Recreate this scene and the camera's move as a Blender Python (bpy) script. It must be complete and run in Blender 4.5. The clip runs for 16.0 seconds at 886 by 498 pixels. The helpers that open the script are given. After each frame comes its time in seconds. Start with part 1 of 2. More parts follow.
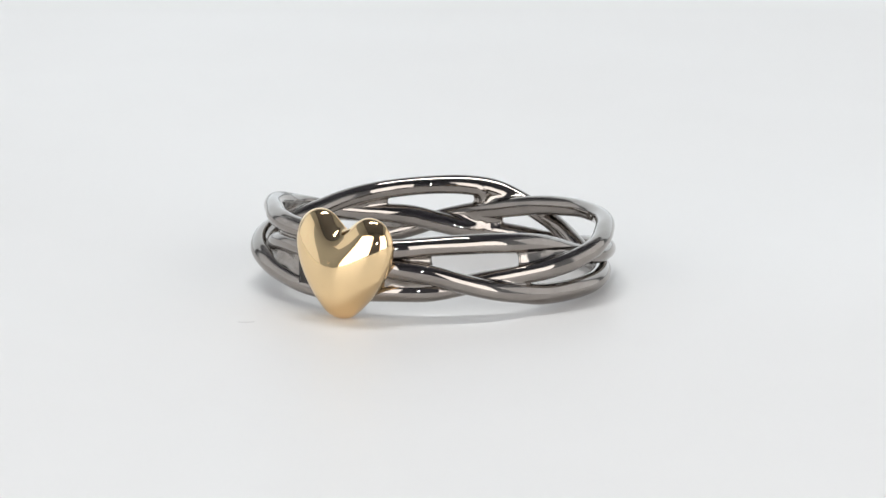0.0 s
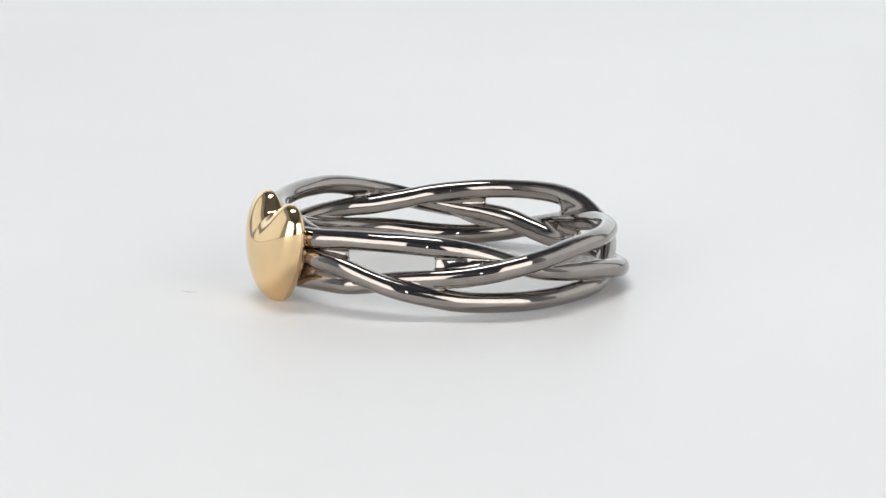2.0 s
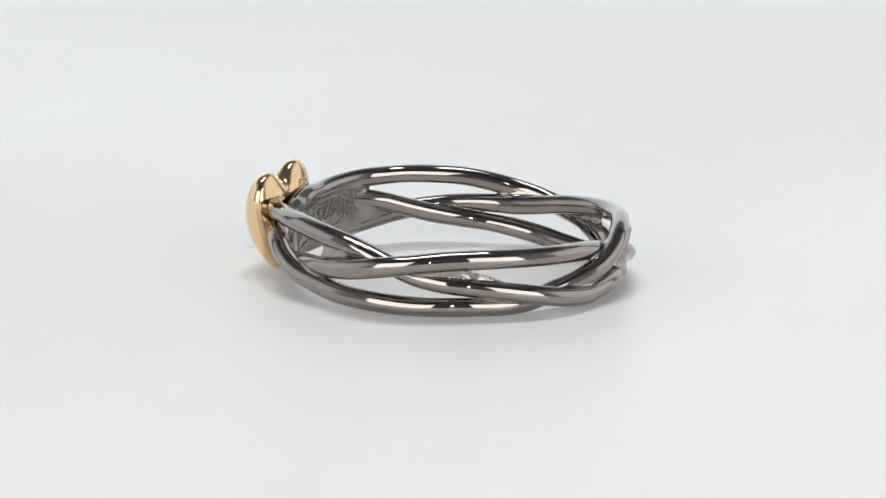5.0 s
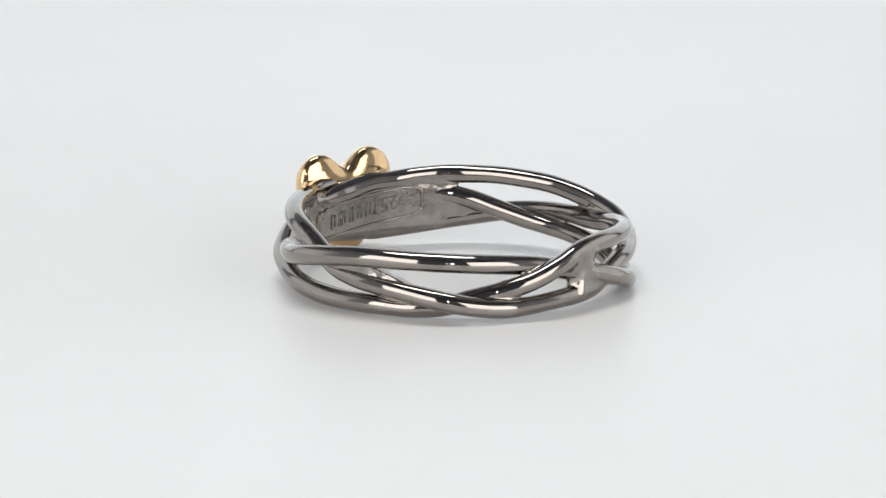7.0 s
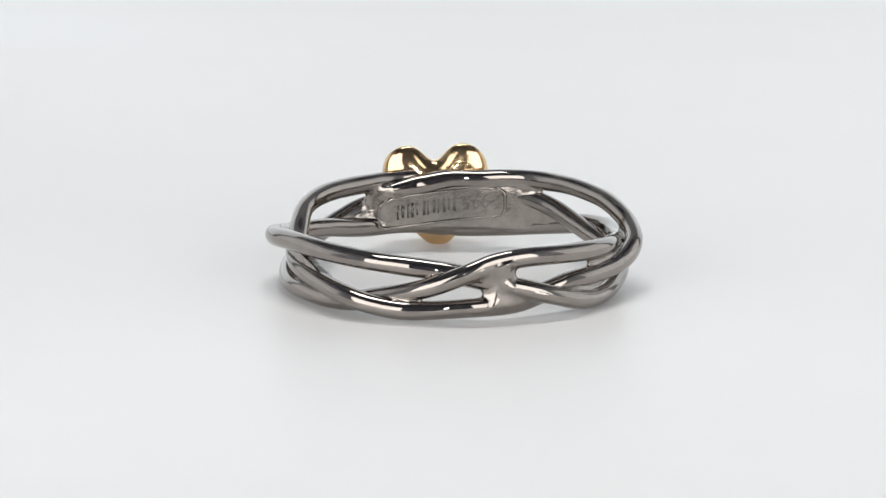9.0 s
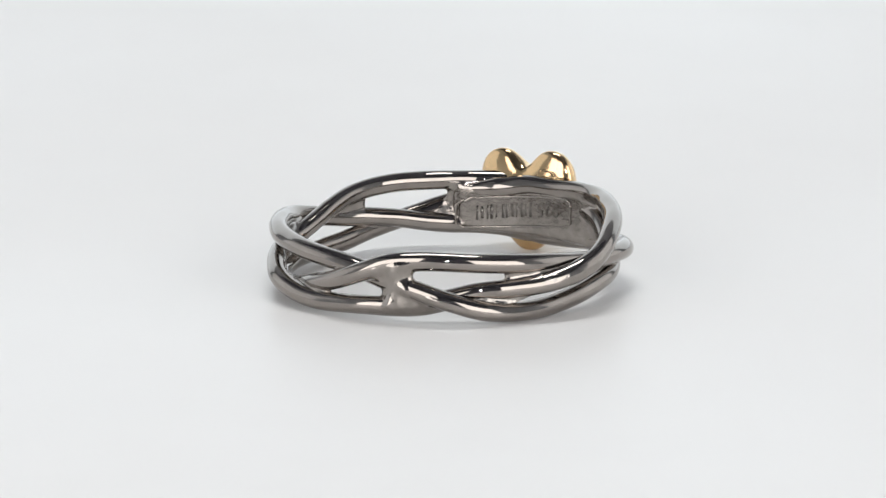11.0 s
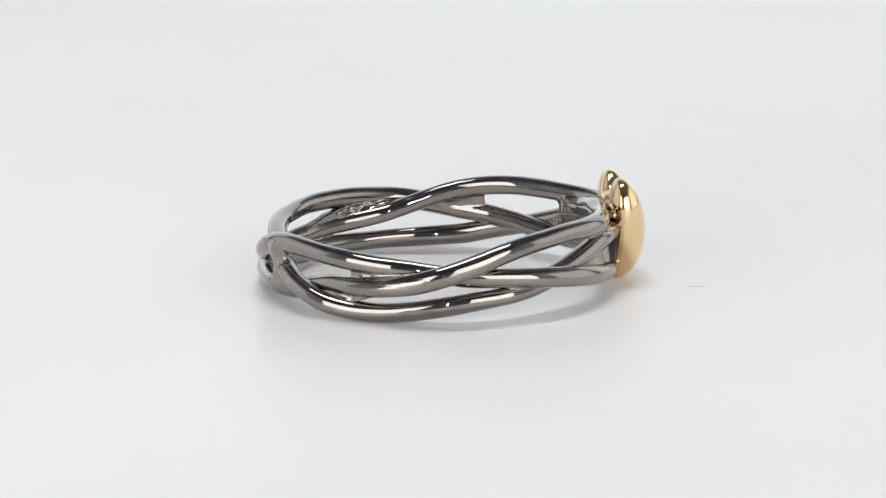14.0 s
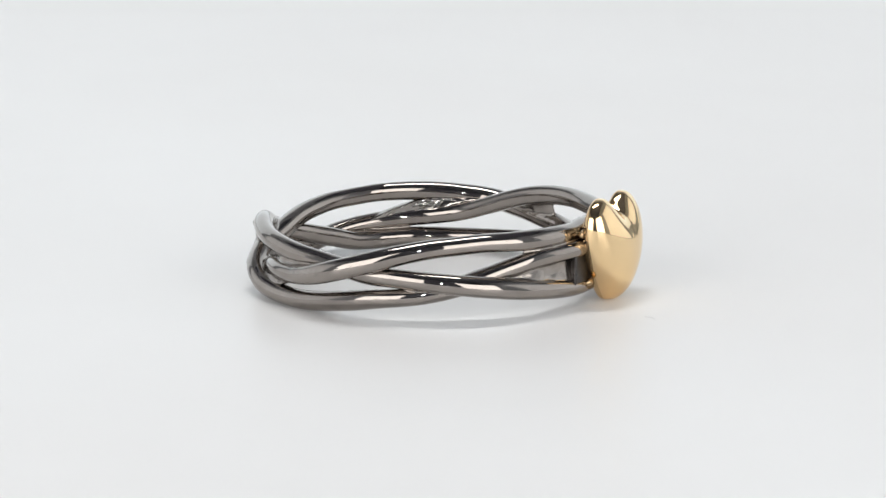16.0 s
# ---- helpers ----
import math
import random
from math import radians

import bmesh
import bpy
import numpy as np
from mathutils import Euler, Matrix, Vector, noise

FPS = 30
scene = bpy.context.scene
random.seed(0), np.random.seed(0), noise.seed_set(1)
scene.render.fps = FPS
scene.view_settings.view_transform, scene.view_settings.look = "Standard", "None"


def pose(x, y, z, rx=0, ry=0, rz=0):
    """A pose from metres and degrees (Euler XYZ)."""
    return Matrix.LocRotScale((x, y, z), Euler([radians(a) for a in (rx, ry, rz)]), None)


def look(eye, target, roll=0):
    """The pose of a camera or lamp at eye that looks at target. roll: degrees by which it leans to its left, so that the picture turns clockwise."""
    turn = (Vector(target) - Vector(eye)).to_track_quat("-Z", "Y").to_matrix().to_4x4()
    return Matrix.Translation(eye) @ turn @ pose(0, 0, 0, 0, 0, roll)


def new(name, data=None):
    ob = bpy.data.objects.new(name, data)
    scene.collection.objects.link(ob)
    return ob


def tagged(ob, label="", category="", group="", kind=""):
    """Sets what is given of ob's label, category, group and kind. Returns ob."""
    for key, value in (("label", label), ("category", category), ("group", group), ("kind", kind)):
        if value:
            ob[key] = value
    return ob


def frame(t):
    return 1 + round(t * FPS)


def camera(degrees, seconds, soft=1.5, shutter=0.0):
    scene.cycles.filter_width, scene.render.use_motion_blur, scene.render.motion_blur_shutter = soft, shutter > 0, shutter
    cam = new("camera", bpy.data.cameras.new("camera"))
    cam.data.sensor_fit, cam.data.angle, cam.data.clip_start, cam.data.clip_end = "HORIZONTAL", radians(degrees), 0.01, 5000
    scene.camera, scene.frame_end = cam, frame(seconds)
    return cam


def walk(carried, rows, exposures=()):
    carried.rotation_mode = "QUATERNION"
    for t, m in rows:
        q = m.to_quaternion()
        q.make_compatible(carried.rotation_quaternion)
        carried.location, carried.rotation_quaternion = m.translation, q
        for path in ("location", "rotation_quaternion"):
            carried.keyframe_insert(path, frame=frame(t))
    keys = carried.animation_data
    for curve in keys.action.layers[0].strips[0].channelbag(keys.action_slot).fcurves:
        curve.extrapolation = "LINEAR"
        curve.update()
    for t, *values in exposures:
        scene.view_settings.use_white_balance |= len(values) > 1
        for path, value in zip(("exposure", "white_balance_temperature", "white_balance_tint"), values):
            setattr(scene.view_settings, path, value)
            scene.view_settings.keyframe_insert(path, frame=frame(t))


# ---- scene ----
MM = 0.001
SPIN = 16.2084                   # degrees per second, clockwise seen from above
FLOOR = 0.05                     # height of the turntable's top under the camera's stand, mm

# ---- camera: it stands still ----
cam = camera(9.4987, 16.0, soft=1.5)
EL, DIST, YAW, DOWN = radians(13.1907), 304.43, radians(0.0123), radians(13.1907 - 0.3489)
EYE = Vector((0, -DIST * math.cos(EL), DIST * math.sin(EL) + FLOOR))
AIM = EYE + 300 * Vector((math.sin(YAW) * math.cos(DOWN), math.cos(YAW) * math.cos(DOWN), -math.sin(DOWN)))
STAND = look(EYE * MM, AIM * MM, 0.108)
walk(cam, [(0.0, STAND), (16.0, STAND)], exposures=[(0.0, -0.15), (16.0, -0.15)])

# ---- light: a photo booth with two soft panels over the camera and small lamps between ----
world = bpy.data.worlds.new("world")
scene.world = world
world.use_nodes = True
world.node_tree.nodes["Background"].inputs[0].default_value = (0.80, 0.90, 1.0, 1)
world.node_tree.nodes["Background"].inputs[1].default_value = 0.25


def area_lamp(name, eye, target, sx, sy, watts, colour, shape="RECTANGLE"):
    data = bpy.data.lights.new(name, "AREA")
    data.shape, data.size, data.energy, data.color = shape, sx, watts, colour
    if shape == "RECTANGLE":
        data.size_y = sy
    ob = new(name, data)
    ob.matrix_world = look(eye, target)
    return ob


area_lamp("soft_panel_lamp", (-0.27, -0.37, 0.165), (-0.02, 0, 0.10), 0.34, 0.33, 1.2, (1.0, 0.975, 0.95))
area_lamp("soft_panel_lamp", (0.27, -0.37, 0.165), (0.02, 0, 0.10), 0.34, 0.33, 1.2, (1.0, 0.975, 0.95))
area_lamp("led_lamp", (0.0, -0.34, 0.120), (0, 0, 0), 0.014, 0.014, 0.085, (0.93, 0.97, 1.0), "DISK")
area_lamp("top_lamp", (-0.03, 0.08, 0.58), (0, 0, 0), 0.34, 0.11, 1.75, (0.985, 0.99, 0.975))
# added unseen fill at either side, for the brightness of the pale walls
area_lamp("side_fill_lamp", (-0.60, 0.18, 0.225), (0, 0.18, 0.15), 0.68, 0.46, 0.52, (1.0, 0.99, 0.98))
area_lamp("side_fill_lamp", (0.60, 0.18, 0.225), (0, 0.18, 0.15), 0.68, 0.46, 0.72, (1.0, 0.99, 0.98))
area_lamp("back_panel_lamp", (0.0, 0.62, 0.22), (0, 0, 0.12), 1.16, 0.42, 1.22, (0.88, 0.96, 1.0))


# ---- materials ----
def material(name, colour, rough, metal, grain=0.0, grain_scale=800.0, bump=0.0, bump_scale=1500.0):
    m = bpy.data.materials.new(name)
    m.use_nodes = True
    nt = m.node_tree
    b = nt.nodes["Principled BSDF"]
    b.inputs["Metallic"].default_value = metal
    tc = nt.nodes.new("ShaderNodeTexCoord")
    n1 = nt.nodes.new("ShaderNodeTexNoise")
    n1.inputs["Scale"].default_value, n1.inputs["Detail"].default_value = grain_scale, 6
    nt.links.new(tc.outputs["Object"], n1.inputs["Vector"])
    ramp = nt.nodes.new("ShaderNodeMapRange")
    ramp.inputs["From Min"].default_value, ramp.inputs["From Max"].default_value = 0.3, 0.7
    ramp.inputs["To Min"].default_value, ramp.inputs["To Max"].default_value = 1 - grain, 1 + grain
    nt.links.new(n1.outputs["Fac"], ramp.inputs["Value"])
    mul = nt.nodes.new("ShaderNodeVectorMath")
    mul.operation = "SCALE"
    mul.inputs[0].default_value = colour
    nt.links.new(ramp.outputs["Result"], mul.inputs["Scale"])
    nt.links.new(mul.outputs["Vector"], b.inputs["Base Color"])
    rr = nt.nodes.new("ShaderNodeMapRange")
    n2 = nt.nodes.new("ShaderNodeTexNoise")
    n2.inputs["Scale"].default_value = grain_scale * 0.23
    n2.inputs["Detail"].default_value = 4
    nt.links.new(tc.outputs["Object"], n2.inputs["Vector"])
    rr.inputs["From Min"].default_value, rr.inputs["From Max"].default_value = 0.3, 0.7
    rr.inputs["To Min"].default_value, rr.inputs["To Max"].default_value = rough * 0.7, rough * 1.3
    nt.links.new(n2.outputs["Fac"], rr.inputs["Value"])
    nt.links.new(rr.outputs["Result"], b.inputs["Roughness"])
    if bump:
        n3 = nt.nodes.new("ShaderNodeTexNoise")
        n3.inputs["Scale"].default_value, n3.inputs["Detail"].default_value = bump_scale, 3
        nt.links.new(tc.outputs["Object"], n3.inputs["Vector"])
        bp = nt.nodes.new("ShaderNodeBump")
        bp.inputs["Strength"].default_value, bp.inputs["Distance"].default_value = bump, 0.0001
        nt.links.new(n3.outputs["Fac"], bp.inputs["Height"])
        nt.links.new(bp.outputs["Normal"], b.inputs["Normal"])
    return m


METAL = material("black_rhodium", (0.318, 0.289, 0.266), 0.04, 1.0, 0.05, 900, 0.04, 700)
CAST = material("cast_rhodium", (0.33, 0.302, 0.278), 0.10, 1.0, 0.12, 1800, 0.40, 1300)
GOLD = material("polished_gold", (0.90, 0.67, 0.385), 0.045, 1.0, 0.03, 500, 0.03, 500)
# unpolished back; its deeper colour also paints in the dark ceiling's reflection
GOLD_BACK = material("satin_gold_back", (0.72, 0.51, 0.285), 0.10, 1.0, 0.10, 900, 0.30, 900)
GOLD_CAST = material("cast_gold", (0.50, 0.36, 0.21), 0.22, 1.0, 0.2, 1500, 0.6, 2200)
ENGRAVED = material("engraved_recess", (0.21, 0.195, 0.18), 0.35, 1.0, 0.1, 2000)
WHITE = material("white_acrylic", (0.804, 0.80, 0.797), 0.42, 0.0, 0.008, 60)
WALL = material("booth_cloth", (0.70, 0.72, 0.74), 0.9, 0.0, 0.03, 20)
DARK = material("dark_cloth", (0.21, 0.21, 0.24), 0.9, 0.0, 0.05, 20)
PLATE = material("satin_cast_rhodium", (0.335, 0.308, 0.284), 0.22, 1.0, 0.14, 1500, 0.30, 2600)
# near black: shade and dark reflections of the cavity, put into the colour
CAVITY_SHADE = material("cavity_shade_metal", (0.07, 0.066, 0.064), 0.35, 1.0, 0.2, 1500, 0.2, 1200)
ROUGH = material("rough_cast_rhodium", (0.33, 0.31, 0.29), 0.16, 1.0, 0.2, 1500, 0.9, 1500)
LINT = material("lint", (0.6, 0.6, 0.61), 0.9, 0.0, 0.1, 2000)


# ---- mesh helpers ----
def mesh_object(name, bm, mat, smooth=True):
    bmesh.ops.recalc_face_normals(bm, faces=bm.faces)
    me = bpy.data.meshes.new(name)
    bm.to_mesh(me)
    bm.free()
    for p in me.polygons:
        p.use_smooth = smooth
    me.materials.append(mat)
    return new(name, me)


def part(name, bm, mat, parent, label="", smooth=True):
    ob = mesh_object(name, bm, mat, smooth)
    ob.parent = parent
    return tagged(ob, label)


def box(bm, lo, hi):
    c = [(a + b) / 2 for a, b in zip(lo, hi)]
    s = [b - a for a, b in zip(lo, hi)]
    return bmesh.ops.create_cube(bm, size=1, matrix=Matrix.Translation(c) @ Matrix.Diagonal((*s, 1)))["verts"]


def loft(bm, rings, close=True, caps=True):
    rows = [[bm.verts.new(p) for p in ring] for ring in rings]
    n = len(rows[0])
    for a, b in zip(rows, rows[1:]):
        for i in range(n):
            bm.faces.new((a[i], a[(i + 1) % n], b[(i + 1) % n], b[i]))
    if caps:
        bm.faces.new(rows[0][::-1])
        bm.faces.new(rows[-1])


# ---- the booth ----
def booth():
    bm = bmesh.new()
    box(bm, (-0.7, -0.8, -0.04), (0.7, 0.7, -0.012))
    tagged(mesh_object("ground", bm, WALL, False), "matt pale grey table top under the turntable", "table top", kind="structure")
    # wall_south is coloured dark to stand for the camera's body in reflections
    walls = (("wall_north", (-0.7, 0.70, -0.04), (0.7, 0.72, 0.9), WALL), ("wall_south", (-0.7, -0.82, -0.04), (0.7, -0.80, 0.9), DARK),
             ("wall_west", (-0.72, -0.82, -0.04), (-0.70, 0.72, 0.9), WALL), ("wall_east", (0.70, -0.82, -0.04), (0.72, 0.72, 0.9), WALL))
    for name, lo, hi, mat in walls:
        bm = bmesh.new()
        box(bm, lo, hi)
        tagged(mesh_object(name, bm, mat, False), "plain cloth wall of the photo booth", "wall", kind="structure")
    bm = bmesh.new()
    box(bm, (-0.72, -0.82, 0.9), (0.72, 0.72, 0.92))
    tagged(mesh_object("ceiling", bm, DARK, False), "plain dark ceiling of the photo booth", "ceiling", kind="structure")


booth()


def turntable():
    bm = bmesh.new()
    prof = [(0.0, 0.0), (0.219, 0.0), (0.2195, -0.0002), (0.22, -0.0008), (0.22, -0.012), (0.0, -0.012)]
    n = 128
    rows = [[bm.verts.new((r * math.cos(6.2832 * i / n), r * math.sin(6.2832 * i / n), z)) for i in range(n)] for r, z in prof[1:-1]]
    for a, b in zip(rows, rows[1:]):
        for i in range(n):
            bm.faces.new((a[i], a[(i + 1) % n], b[(i + 1) % n], b[i]))
    bm.faces.new(rows[0])
    bm.faces.new(rows[-1][::-1])
    ob = mesh_object("turntable_disc", bm, WHITE, False)
    return tagged(ob, "smooth matt white turntable disc, slowly turning", "turntable")


# ---- the ring ----
CX, CY = -0.42, 0.725             # the ring's middle, a little off the turntable's axis, mm
START, STEP = -132.0, 10.0       # degrees round the ring; the strands begin and end behind the heart


def curve(values, phi):
    """A smooth line through the heights at every ten degrees."""
    u = (phi - START) / STEP
    i = int(max(0, min(len(values) - 2, math.floor(u))))
    f = u - i
    at = lambda k: values[max(0, min(len(values) - 1, k))]
    a, b, c, d = at(i - 1), at(i), at(i + 1), at(i + 2)
    return b + 0.5 * f * (c - a + f * (2 * a - 5 * b + 4 * c - d + f * (3 * (b - c) + d - a)))


TOP_Z = [4.05, 4.07, 4.05, 4.02, 4.09, 4.12, 4.1, 3.98, 3.74, 3.32, 2.78, 2.27, 2.0, 1.82, 1.59, 1.3, 0.96, 0.72, 0.73, 0.82,
         0.88, 0.97, 1.32, 1.72, 1.91, 2.04, 2.34, 2.83, 3.34, 3.81, 4.13, 4.28, 4.37, 4.35, 4.32, 4.25, 4.15, 4.17, 3.88, 3.67, 3.6]
LOW_Z = [1.17, 1.2, 1.4, 1.5, 1.52, 1.72, 2.0, 2.18, 2.33, 2.59, 2.92, 3.16, 3.33, 3.39, 3.37, 3.3, 3.22, 3.08, 2.89, 2.59,
         2.23, 1.87, 1.38, 0.87, 0.6, 0.56, 0.68, 0.92, 1.18, 1.39, 1.61, 1.93, 2.37, 2.86, 3.2, 3.3, 3.33, 3.35, 3.35, 3.25]
MID_Z = [3.45, 3.35, 3.17, 2.88, 2.62, 2.11, 1.63, 1.27, 0.94, 0.8, 0.72, 0.69, 0.69, 0.69, 0.65, 0.74, 1.15, 1.58, 2.07, 2.72,
         3.32, 3.54, 3.52, 3.43, 3.31, 3.16, 2.99, 2.75, 2.55, 2.52, 2.43, 2.25, 2.04, 1.77, 1.51, 1.3, 1.17, 1.17, 1.19, 1.21]
# distance from the ring's middle: a strand swings out where it passes over another
TOP_R = [10.3, 10.42, 10.38, 10.12, 9.62, 9.38, 9.27, 9.19, 9.07, 8.94, 8.96, 9.24, 9.51, 9.71, 9.93, 10.16, 10.13, 9.88, 9.62, 9.51,
         9.41, 9.23, 9.12, 9.27, 9.52, 9.77, 10.08, 10.21, 9.95, 9.58, 9.34, 9.2, 9.16, 9.3, 9.4, 9.36, 9.24, 9.15, 9.16, 9.2, 9.2]
LOW_R = [9.66, 9.66, 9.65, 9.60, 9.44, 9.24, 9.27, 9.51, 9.79, 10.10, 10.26, 10.08, 9.83, 9.72, 9.66, 9.52, 9.43, 9.24, 9.06, 9.01,
         9.28, 9.67, 9.98, 9.95, 9.65, 9.45, 9.31, 9.33, 9.35, 9.35, 9.24, 9.09, 9.11, 9.28, 9.42, 9.59, 9.82, 9.91, 9.82, 9.72]
MID_R = [9.95, 10.1, 10.1, 10.08, 10.04, 9.98, 9.95, 9.74, 9.58, 9.52, 9.53, 9.55, 9.56, 9.55, 9.44, 9.24, 9.2, 9.46, 9.75, 9.77,
         9.61, 9.51, 9.49, 9.5, 9.47, 9.37, 9.2, 9.12, 9.28, 9.52, 9.76, 9.92, 9.96, 9.82, 9.7, 9.66, 9.66, 9.66, 9.66, 9.66]


def strand_point(heights, reach, phi):
    r, a = curve(reach, phi), radians(phi)
    return Vector((CX + r * math.cos(a), CY + r * math.sin(a), curve(heights, phi)))


def strand(name, heights, reach, seed, parent, last):
    n, sides = 500, 20
    pts = [strand_point(heights, reach, START + (last - START) * i / n) for i in range(n + 1)]
    rings = []
    for i, p in enumerate(pts):
        t = (pts[min(n, i + 1)] - pts[max(0, i - 1)]).normalized()
        out = Vector((p.x - CX, p.y - CY, 0)).normalized()
        up = t.cross(out).normalized()
        out = up.cross(t).normalized()
        w = 0.56 + 0.035 * noise.noise(Vector((i * 0.03, seed, 0.3)))
        w *= min(1.0, 0.03 + min(i, n - i) / 16) ** 0.5
        # hand-drawn wire: a little flattened, the flat side wandering round it
        flat = 0.045 + 0.05 * noise.noise(Vector((i * 0.021, seed, 7.7)))
        twist = 2.5 * noise.noise(Vector((i * 0.013, seed, 3.1)))
        ring = []
        for k in range(sides):
            a = 2 * math.pi * k / sides
            q = w * (1 + 0.025 * noise.noise(Vector((i * 0.07, k * 0.25, seed + 5))) + flat * math.cos(2 * (a - twist)))
            ring.append((p + out * q * 0.97 * math.cos(a) + up * q * 1.02 * math.sin(a)) * MM)
        rings.append(ring)
    bm = bmesh.new()
    loft(bm, rings)
    return part(name, bm, METAL, parent, "dark polished rhodium-plated wire strand")


TOP, LOW, MID = (TOP_Z, TOP_R), (LOW_Z, LOW_R), (MID_Z, MID_R)


def tube(bm, heights, reach, lo, hi, radius, n, sides=14):
    """A plain length of a strand, in mm, without its small unevenness."""
    rings = []
    for i in range(n + 1):
        phi = lo + (hi - lo) * i / n
        p, q = strand_point(heights, reach, phi), strand_point(heights, reach, phi + 0.5)
        t = (q - p).normalized()
        out = Vector((p.x - CX, p.y - CY, 0)).normalized()
        up = t.cross(out).normalized()
        out = up.cross(t).normalized()
        w = radius * (0.80 + 0.20 * min(1.0, 5.0 * min(i, n - i) / n))
        rings.append([p + (out * math.cos(k * 2 * math.pi / sides) + up * math.sin(k * 2 * math.pi / sides)) * w for k in range(sides)])
    loft(bm, rings)


def sheet(bm, a, b, phi0, phi1, dip0, dip1, seed, shift, thick):
    """Metal that has run between two strands; dip: how far the rounded edge of the hole bites in, degrees."""
    nu, nv = 14, 10
    rings = []
    for i in range(nu + 1):
        f = i / nu
        rf, rb = [], []
        for j in range(nv + 1):
            g = j / nv
            bite = math.sin(math.pi * g) ** 0.7
            lo, hi = phi0 + dip0 * bite, phi1 - dip1 * bite
            phi = lo + (hi - lo) * f
            p = strand_point(*a, phi).lerp(strand_point(*b, phi), g)
            out = Vector((p.x - CX, p.y - CY, 0)).normalized()
            d = thick * (0.80 + 0.6 * abs(g - 0.5) + 0.5 * noise.noise(Vector((phi * 0.2, g * 3, seed))))
            if dip0:
                d *= min(1.0, 0.45 + 2.2 * f)
            if dip1:
                d *= min(1.0, 0.45 + 2.2 * (1 - f))
            rf.append(p + out * (shift + d))
            rb.append(p + out * (shift - d))
        rings.append(rf + rb[::-1])
    loft(bm, rings)


def fused(name, bm, voxel, rounds, mat, parent, label):
    """Melts the pieces of a bmesh, in mm, into one cast lump with rounded inner corners."""
    bmesh.ops.recalc_face_normals(bm, faces=bm.faces)
    me = bpy.data.meshes.new("raw")
    bm.to_mesh(me)
    bm.free()
    tmp = new("raw", me)
    melt = tmp.modifiers.new("melt", "REMESH")
    melt.mode, melt.voxel_size = "VOXEL", voxel
    soft = tmp.modifiers.new("soft", "SMOOTH")
    soft.factor, soft.iterations = 0.5, rounds
    bpy.context.view_layer.update()
    out = bpy.data.meshes.new_from_object(tmp.evaluated_get(bpy.context.evaluated_depsgraph_get()))
    bpy.data.objects.remove(tmp)
    bpy.data.meshes.remove(me)
    out.name = name
    out.transform(Matrix.Scale(MM, 4))
    for p in out.polygons:
        p.use_smooth = True
    out.materials.clear()
    out.materials.append(mat)
    ob = new(name, out)
    ob.parent = parent
    return tagged(ob, label)


def web(a, b, phi0, phi1, dip0, dip1, parent, seed, shift=0.0, thick=0.47):
    bm = bmesh.new()
    sheet(bm, a, b, phi0, phi1, dip0, dip1, seed, shift, thick)
    for s in (a, b):
        tube(bm, *s, phi0 - 7, phi1 + 7, 0.535, 20 + int(phi1 - phi0) // 2)
    return fused("solder_web", bm, 0.055, 44, CAST, parent, "cast metal web between the wires")


def blob(name, phi, r, z, size, turn, mat, parent, seed, label=""):
    """A small lump of solder that bridges two strands. size: along, radial, up."""
    bm = bmesh.new()
    bmesh.ops.create_icosphere(bm, subdivisions=3, radius=1)
    a = radians(phi)
    m = (Matrix.Translation((CX + r * math.cos(a), CY + r * math.sin(a), z)) @ Matrix.Rotation(a + math.pi / 2, 4, "Z")
         @ Matrix.Rotation(radians(turn), 4, "Y") @ Matrix.Diagonal((size[0], size[1], size[2], 1)))
    for v in bm.verts:
        d = 1 + 0.16 * noise.noise(v.co * 1.7 + Vector((seed, 0, 0)))
        v.co = (m @ (v.co * d)) * MM
    return part(name, bm, mat, parent, label)


# ---- the heart ----
HEART_PHI, HEART_TURN, LEAN = -118.1, -124.0, 0.05


def heart_outline(n):
    """A plump heart with a blunt tip, 6.1 wide and 5.9 high, about its middle."""
    half = (((0, 1.98), (0.42, 1.98), (0.75, 2.95), (1.55, 2.95)), ((1.55, 2.95), (2.45, 2.95), (3.05, 2.25), (3.05, 1.2)),
            ((3.05, 1.2), (3.05, -0.25), (1.75, -1.75), (0.80, -2.68)), ((0.80, -2.68), (0.52, -2.93), (0.26, -2.95), (0, -2.95)))
    pts = []
    for a, b, c, d in half:
        for i in range(n // 8):
            t = i / (n // 8)
            pts.append(tuple((1 - t) ** 3 * a[k] + 3 * t * (1 - t) ** 2 * b[k] + 3 * t * t * (1 - t) * c[k] + t ** 3 * d[k] for k in (0, 1)))
    left = [(-x, y) for x, y in pts[1:]][::-1]
    return [(x * 1.03, y * 1.02) for x, y in pts + [(0.0, -2.95)] + left]


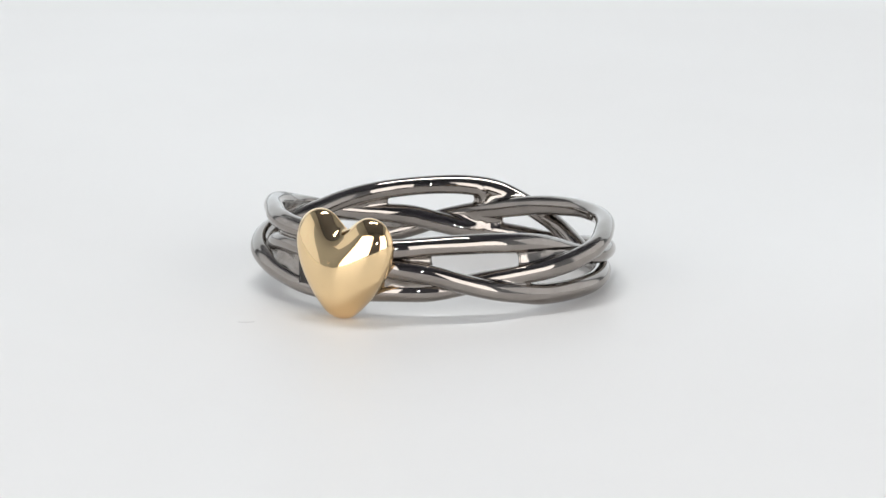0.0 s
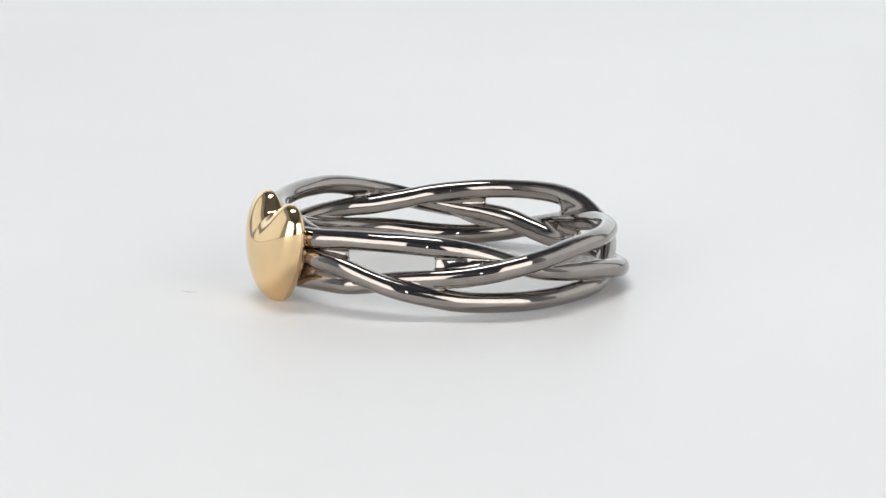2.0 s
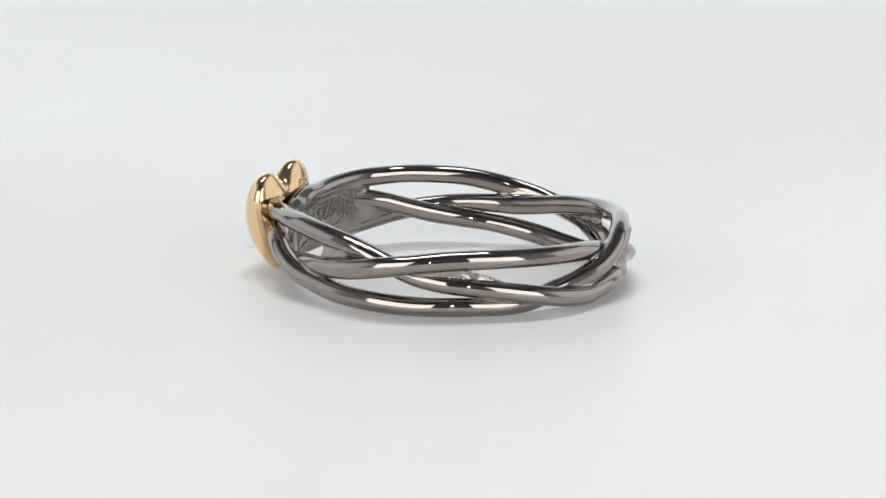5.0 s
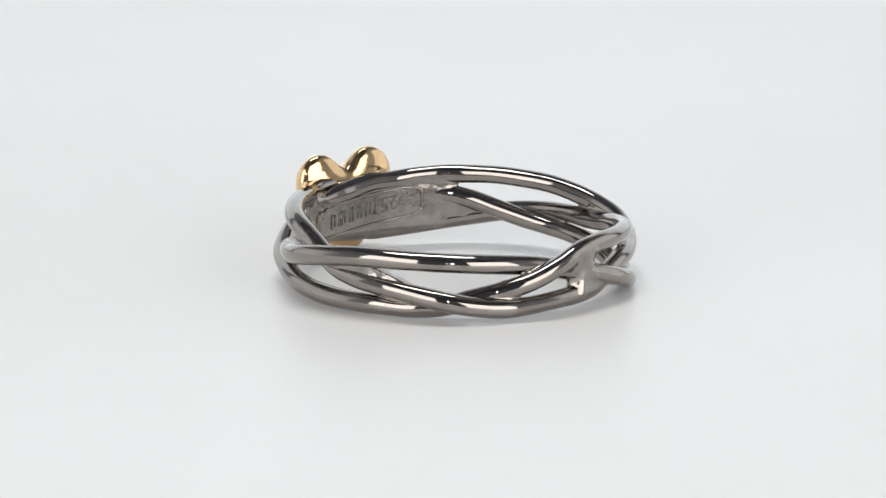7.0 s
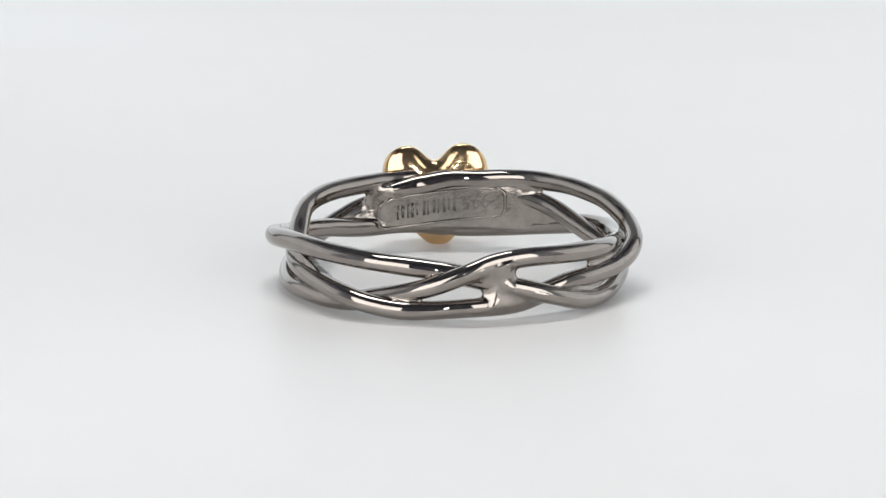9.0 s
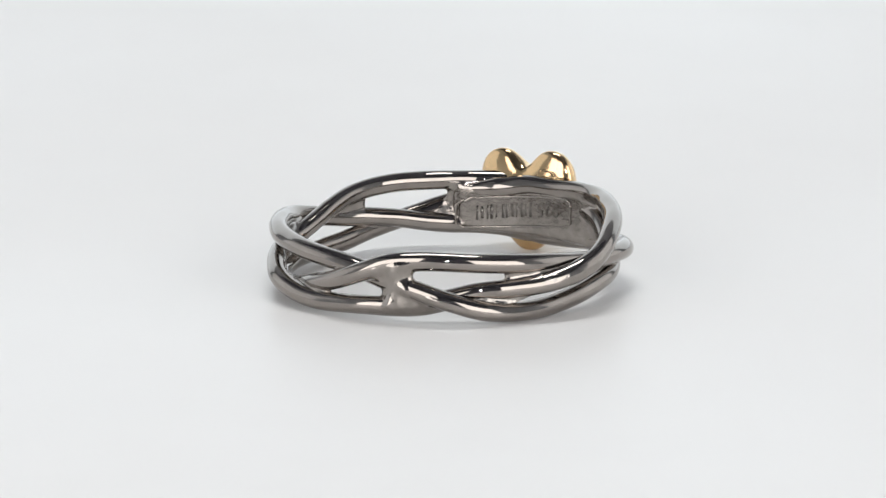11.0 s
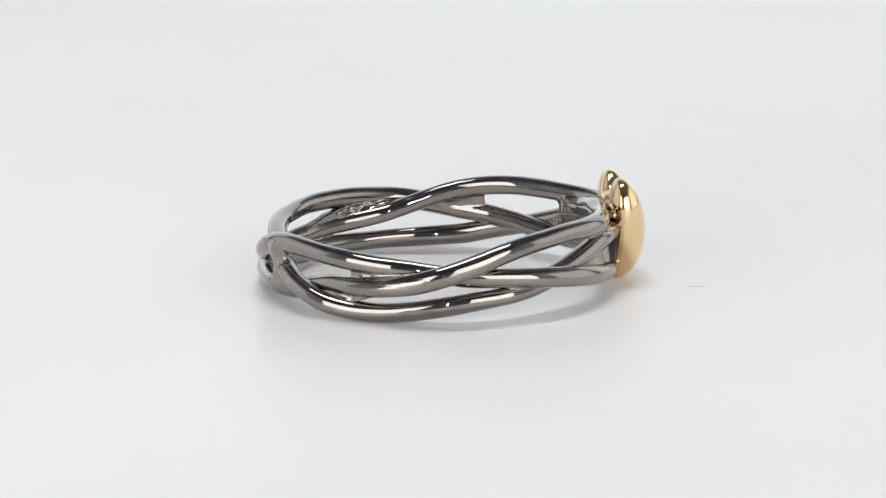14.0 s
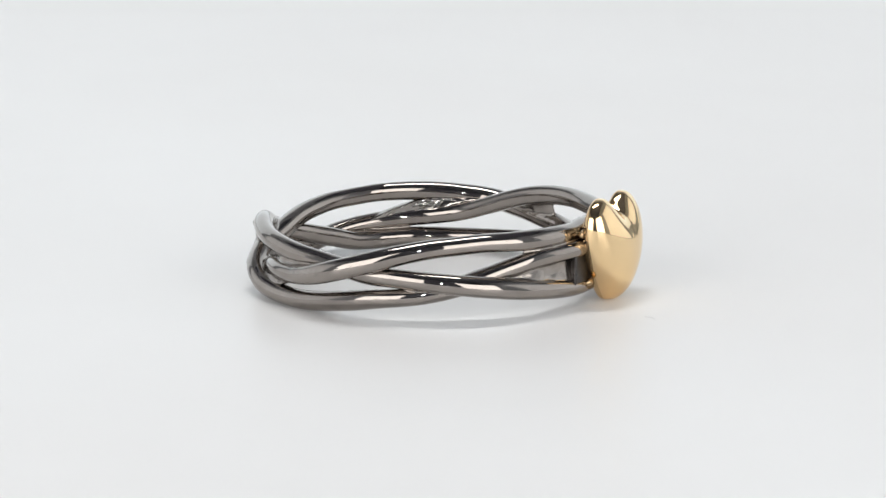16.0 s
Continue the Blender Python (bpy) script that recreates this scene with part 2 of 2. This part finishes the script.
def heart_pillow(outline):
    """Height of a soft cushion over the outline, on a grid: deep in the middle, zero at the rim."""
    m, half = 141, 3.6
    gx = np.linspace(-half, half, m)
    X, Y = np.meshgrid(gx, gx)
    inside = np.zeros_like(X, dtype=bool)
    px, py = np.array(outline).T
    for i in range(len(px)):
        x0, y0, x1, y1 = px[i], py[i], px[i - 1], py[i - 1]
        hit = ((y0 > Y) != (y1 > Y)) & (X < (x1 - x0) * (Y - y0) / (y1 - y0 + 1e-12) + x0)
        inside ^= hit
    u = np.zeros_like(X)
    h2 = (gx[1] - gx[0]) ** 2
    for _ in range(5200):
        v = 0.25 * (np.roll(u, 1, 0) + np.roll(u, -1, 0) + np.roll(u, 1, 1) + np.roll(u, -1, 1) + h2)
        u = np.where(inside, v, 0)
    u = u / u.max()

    def at(x, y):
        fx, fy = (x + half) / (2 * half) * (m - 1), (y + half) / (2 * half) * (m - 1)
        i, j = int(fy), int(fx)
        a, b = fy - i, fx - j
        return (u[i, j] * (1 - a) * (1 - b) + u[i + 1, j] * a * (1 - b) + u[i, j + 1] * (1 - a) * b + u[i + 1, j + 1] * a * b)
    return at


def heart(parent):
    steps = 30
    outline = heart_outline(144)
    n = len(outline)
    at = heart_pillow(outline)
    bm = bmesh.new()
    b = radians(HEART_PHI)
    a = radians(HEART_TURN)
    out, side = Vector((math.cos(a), math.sin(a), 0)), Vector((-math.sin(a), math.cos(a), 0))
    mid = Vector((CX + 10.46 * math.cos(b), CY + 10.46 * math.sin(b), 2.96))

    def place(x, y, d):
        return (mid + side * (x + LEAN * y) + Vector((0, 0, y - LEAN * x)) + out * d) * MM

    for sign, depth in ((1, 1.74), (-1, 0.95)):
        rows = []
        for s in range(steps + 1):
            f = math.sin(0.5 * math.pi * s / steps)
            row = []
            for x, y in outline:
                qx, qy = x * f, (y - 0.25) * f + 0.25
                u = max(0.0, at(qx, qy))
                d = depth * (1 - 0.05 * qy) * u ** 0.48 if s < steps else 0.0
                row.append(bm.verts.new(place(qx, qy, sign * d)))
            rows.append(row)
        for r0, r1 in zip(rows, rows[1:]):
            for i in range(n):
                f = bm.faces.new((r0[i], r0[(i + 1) % n], r1[(i + 1) % n], r1[i]))
                f.material_index = 0 if sign > 0 else 1
    bmesh.ops.remove_doubles(bm, verts=bm.verts, dist=0.004 * MM)
    for _ in range(12):
        bmesh.ops.smooth_vert(bm, verts=bm.verts, factor=0.5, use_axis_x=True, use_axis_y=True, use_axis_z=True)
    ob = part("heart", bm, GOLD, parent, "domed polished yellow gold heart")
    ob.data.materials.append(GOLD_BACK)
    # a rough ring and a bead on the back of one lobe, left by the casting
    rings = []
    for i in range(33):
        q = 2 * math.pi * i / 32
        k = 0.78 + 0.12 * noise.noise(Vector((math.cos(q), math.sin(q), 4)))
        x, y = -1.62 + k * math.cos(q), 1.28 + 0.8 * k * math.sin(q)
        back = 0.85 * (1 - 0.05 * y) * max(0.0, at(x, y)) ** 0.48
        w = 0.11 + 0.05 * noise.noise(Vector((i * 0.5, 9, 0)))
        rings.append([place(x + w * math.cos(v) * math.cos(q), y + w * math.cos(v) * math.sin(q), -back - 0.8 * w * math.sin(v)) for v in (0, 1.05, 2.1, 3.14, 4.2, 5.24)])
    bm = bmesh.new()
    loft(bm, rings, caps=False)
    part("casting_mark", bm, GOLD_CAST, ob, "rough ring left by the casting")
    bm = bmesh.new()
    bmesh.ops.create_icosphere(bm, subdivisions=3, radius=1)
    for v in bm.verts:
        d = 1 + 0.25 * noise.noise(v.co * 1.9)
        v.co = place(-1.45 + 0.36 * d * v.co.x, 1.05 + 0.30 * d * v.co.y, -0.80 - 0.22 * d * v.co.z)
    part("casting_bead", bm, GOLD_CAST, ob, "uneven gold bead")
    return ob


# ---- the plate inside the ring, behind the heart ----
def arc_slab(bm, phi0, phi1, z0, z1, r0, r1, n=40, unit=MM):
    """A bent slab with rounded long edges; z0, z1 and so on may be functions of the share along it."""
    rings = []
    for i in range(n + 1):
        f = i / n
        a = radians(phi0 + (phi1 - phi0) * f)
        lo, hi = z0(f), z1(f)
        end = 0.12 + 0.88 * max(0.0, 1 - abs(2 * f - 1) ** 7) ** 0.5
        prof = []
        for k in range(24):
            b = 2 * math.pi * k / 24
            cx, sx = math.cos(b), math.sin(b)
            e = 0.35
            px = math.copysign(abs(cx) ** e, cx)
            pz = math.copysign(abs(sx) ** e, sx)
            r = r1 - (1 - px) * (r1 - r0) / 2 * end
            z = (lo + hi) / 2 + pz * (hi - lo) / 2
            prof.append(Vector((CX + r * math.cos(a), CY + r * math.sin(a), z)) * unit)
        rings.append(prof)
    loft(bm, rings)


def on_arc(x, y, r, phi_mid):
    """A flat drawing bent round the inside of the ring; x to the right as seen from the ring's middle."""
    a = radians(phi_mid) - x / r
    return Vector((CX + r * math.cos(a), CY + r * math.sin(a), y)) * MM


def bent_bar(bm, x0, x1, y0, y1, r0, r1, phi_mid):
    n = max(1, int(abs(x1 - x0) / 0.3))
    rings = []
    for i in range(n + 1):
        x = x0 + (x1 - x0) * i / n
        rings.append([on_arc(x, y0, r0, phi_mid), on_arc(x, y1, r0, phi_mid), on_arc(x, y1, r1, phi_mid), on_arc(x, y0, r1, phi_mid)])
    loft(bm, rings)


def plate(parent):
    mid, face = -126.0, 8.86
    bm = bmesh.new()
    arc_slab(bm, -154, -93, lambda f: 1.2, lambda f: 3.95, face, 9.5, unit=1.0)
    tube(bm, *TOP, -103, -84, 0.52, 20)
    tube(bm, *TOP, 196, 255, 0.535, 30)
    tube(bm, *LOW, -131, -84, 0.535, 28)
    tube(bm, *LOW, 182, 235, 0.535, 30)
    tube(bm, *MID, -128, -84, 0.535, 28)
    tube(bm, *MID, 182, 245, 0.535, 30)
    sheet(bm, LOW, MID, 187, 240, 4, 0, 3.0, -0.15, 0.36)
    sheet(bm, TOP, MID, -106, -87, 0, 4, 5.0, -0.3, 0.34)
    sheet(bm, LOW, MID, -118, -80, 0, 4, 9.0, -0.15, 0.42)
    sheet(bm, LOW, TOP, 200, 228, 5, 0, 7.0, -0.1, 0.36)
    ob = fused("inner_plate", bm, 0.06, 36, PLATE, parent, "dark cast plate with worn stamped marks")
    # the maker's mark as plain strokes, on a line that climbs towards the hallmark
    for k, x in enumerate((-3.72, -3.46, -3.10, -2.88, -2.56, -2.18, -1.92, -1.58, -1.30, -0.98, -0.68, -0.40)):
        y = 2.80 + 0.13 * x
        tall = 0.43 - 0.07 * (k % 3 == 1)
        bm = bmesh.new()
        bent_bar(bm, x, x + 0.10 + 0.06 * (k % 2), y - tall, y + tall, face - 0.02, face + 0.05, mid)
        part("stamped_stroke", bm, ENGRAVED, ob, "dark stamped stroke")
    # the raised, uneven rim that the stamp has left round its field
    rings = []
    for i in range(97):
        a = 2 * math.pi * i / 96
        c, q = math.cos(a), math.sin(a)
        x = -1.12 + 3.82 * math.copysign(abs(c) ** 0.35, c)
        y = 2.62 + 0.10 * (x + 0.6) + 0.88 * math.copysign(abs(q) ** 0.35, q) + 0.09 * noise.noise(Vector((i * 0.4, 2, 0)))
        w = 0.09 + 0.07 * noise.noise(Vector((i * 0.3, 5, 0)))
        inward = Vector((-(x + 1.12), -(y - 2.60) * 3, 0)).normalized()
        rings.append([on_arc(x + inward.x * w * math.cos(u), y + inward.y * w * math.cos(u), face - 0.6 * w * math.sin(u), mid)
                      for u in (0, 1.05, 2.1, 3.14, 4.2, 5.24)])
    bm = bmesh.new()
    loft(bm, rings, caps=False)
    part("stamp_rim", bm, PLATE, ob, "raised worn rim round the stamped field")
    data = bpy.data.curves.new("hallmark", "FONT")
    data.body, data.size, data.extrude, data.align_x = "925", 1.25, 0.04, "CENTER"
    tmp = new("hallmark_text", data)
    bpy.context.view_layer.update()
    me = bpy.data.meshes.new_from_object(tmp.evaluated_get(bpy.context.evaluated_depsgraph_get()))
    bpy.data.objects.remove(tmp)
    bm = bmesh.new()
    bm.from_mesh(me)
    bpy.data.meshes.remove(me)
    for v in bm.verts:           # stamped upside down
        v.co = on_arc(0.92 - 0.90 * v.co.x, 3.32 - v.co.y - 0.13 * v.co.x, face - 0.01 - v.co.z * 0.6, mid)
    part("hallmark", bm, ENGRAVED, ob, "dark stamped hallmark 925", False)
    return ob


def heart_base(parent):
    bm = bmesh.new()
    # the block's dark colour paints the shade in the hollow behind the heart
    arc_slab(bm, -138, -109, lambda f: 1.3, lambda f: 3.45, 9.2, 10.18, 26)
    part("heart_base", bm, CAVITY_SHADE, parent, "cast block that carries the heart, coloured dark for the cavity's shade")
    for phi, r, z, size in ((-131.5, 10.0, 4.1, (0.42, 0.28, 0.28)), (-130.5, 10.2, 1.35, (0.26, 0.26, 0.22)), (-133.0, 10.0, 3.5, (0.24, 0.22, 0.22)),
                            (-108.0, 10.35, 2.35, (0.10, 0.12, 0.10)), (-128.5, 10.0, 4.5, (0.42, 0.3, 0.36))):
        blob("gold_solder", phi, r, z, size, 0, GOLD_CAST, parent, phi, "rough gold solder bead")
    blob("solder_bead", -111.0, 10.25, 4.2, (0.34, 0.22, 0.26), 20, CAST, parent, 4.0, "small bright solder bead")


def joints(parent):
    # strands, from and to in degrees, bite at either end, thickness
    rows = ((TOP, LOW, -62, -35, 3, 0, 0.26), (LOW, MID, -88, -54, 0, 5, 0.46), (TOP, MID, -8, 22, 5, 0, 0.26),
            (LOW, TOP, -30, -15, 0, 3, 0.36), (LOW, MID, 44, 54, 2, 0, 0.36), (MID, TOP, 28, 48, 0, 5, 0.40),
            (MID, TOP, 104, 135, 3, 0, 0.26), (MID, LOW, 163, 180, 5, 0, 0.26),
            (MID, TOP, 140, 156, 0, 4, 0.36))
    for k, (a, b, p0, p1, d0, d1, thick) in enumerate(rows):
        web(a, b, p0, p1, d0, d1, parent, 7.0 * k, 0.0, thick)
    # metal that has run along one wire and ends in a slanting edge before it reaches the next
    for a, b, full, none, lo, hi, shift in ((TOP, LOW, -18, 18, -24, 16, -0.12), (TOP, LOW, 98, 126, 91, 125, -0.05)):
        share = [max(0.05, min(0.8, (START + STEP * i - none) / (full - none))) for i in range(len(TOP_Z))]
        ridge = tuple([p + f * (q - p) for p, q, f in zip(u, v, share)] for u, v in zip(a, b))
        bm = bmesh.new()
        sheet(bm, a, ridge, lo, hi, 0, 0, 61.0 + lo, shift, 0.32)
        tube(bm, *a, lo - 6, hi + 8, 0.535, 34)
        fused("solder_web", bm, 0.055, 24, ROUGH, parent, "rough cast metal web along a wire")
    # the broad joint where all three strands have run together
    bm = bmesh.new()
    sheet(bm, MID, LOW, 58, 80, 0, 4, 41.0, 0.06, 0.56)
    sheet(bm, MID, TOP, 64, 78, 4, 4, 47.0, 0.06, 0.56)
    sheet(bm, LOW, TOP, 63, 88, 2, 0, 53.0, 0.06, 0.56)
    for s in (TOP, LOW, MID):
        tube(bm, *s, 48, 97, 0.555, 36)
    fused("solder_web", bm, 0.06, 84, CAST, parent, "cast metal web between the wires")


ring = new("ring")
tagged(ring, "dark polished braided wire ring with a gold heart", "ring")
strand("wire_strand", TOP_Z, TOP_R, 1.0, ring, 263.0)
strand("wire_strand", LOW_Z, LOW_R, 2.0, ring, 246.0)
strand("wire_strand", MID_Z, MID_R, 3.0, ring, 246.0)
heart(ring)
plate(ring)
heart_base(ring)
joints(ring)
table = turntable()


def lint_hair():
    pts = [Vector(p) * MM for p in ((-10.35, -9.55, 0.03), (-10.6, -9.86, 0.03), (-11.0, -9.95, 0.05), (-11.25, -9.82, 0.03))]
    rings = []
    for i in range(19):
        u = i / 6
        k = min(2, int(u))
        f = u - k
        g = lambda q: pts[max(0, min(3, q))]
        a, b, c, d = g(k - 1), g(k), g(k + 1), g(k + 2)
        p = b + 0.5 * f * (c - a + f * (2 * a - 5 * b + 4 * c - d + f * (3 * (b - c) + d - a)))
        rings.append([p + Vector((0, math.cos(q), math.sin(q))) * 0.011 * MM for q in (0.5, 2.6, 4.7)])
    bm = bmesh.new()
    loft(bm, rings)
    return tagged(mesh_object("lint_hair", bm, LINT), "tiny curved grey lint hair on the white turntable", "lint")


lint = lint_hair()


# ---- what moves ----
def motions():
    rows = [(0.5 * i, pose(0, 0, 0, 0, 0, -SPIN * 0.5 * i)) for i in range(33)]
    walk(ring, rows)
    walk(table, rows)
    walk(lint, rows)


motions()
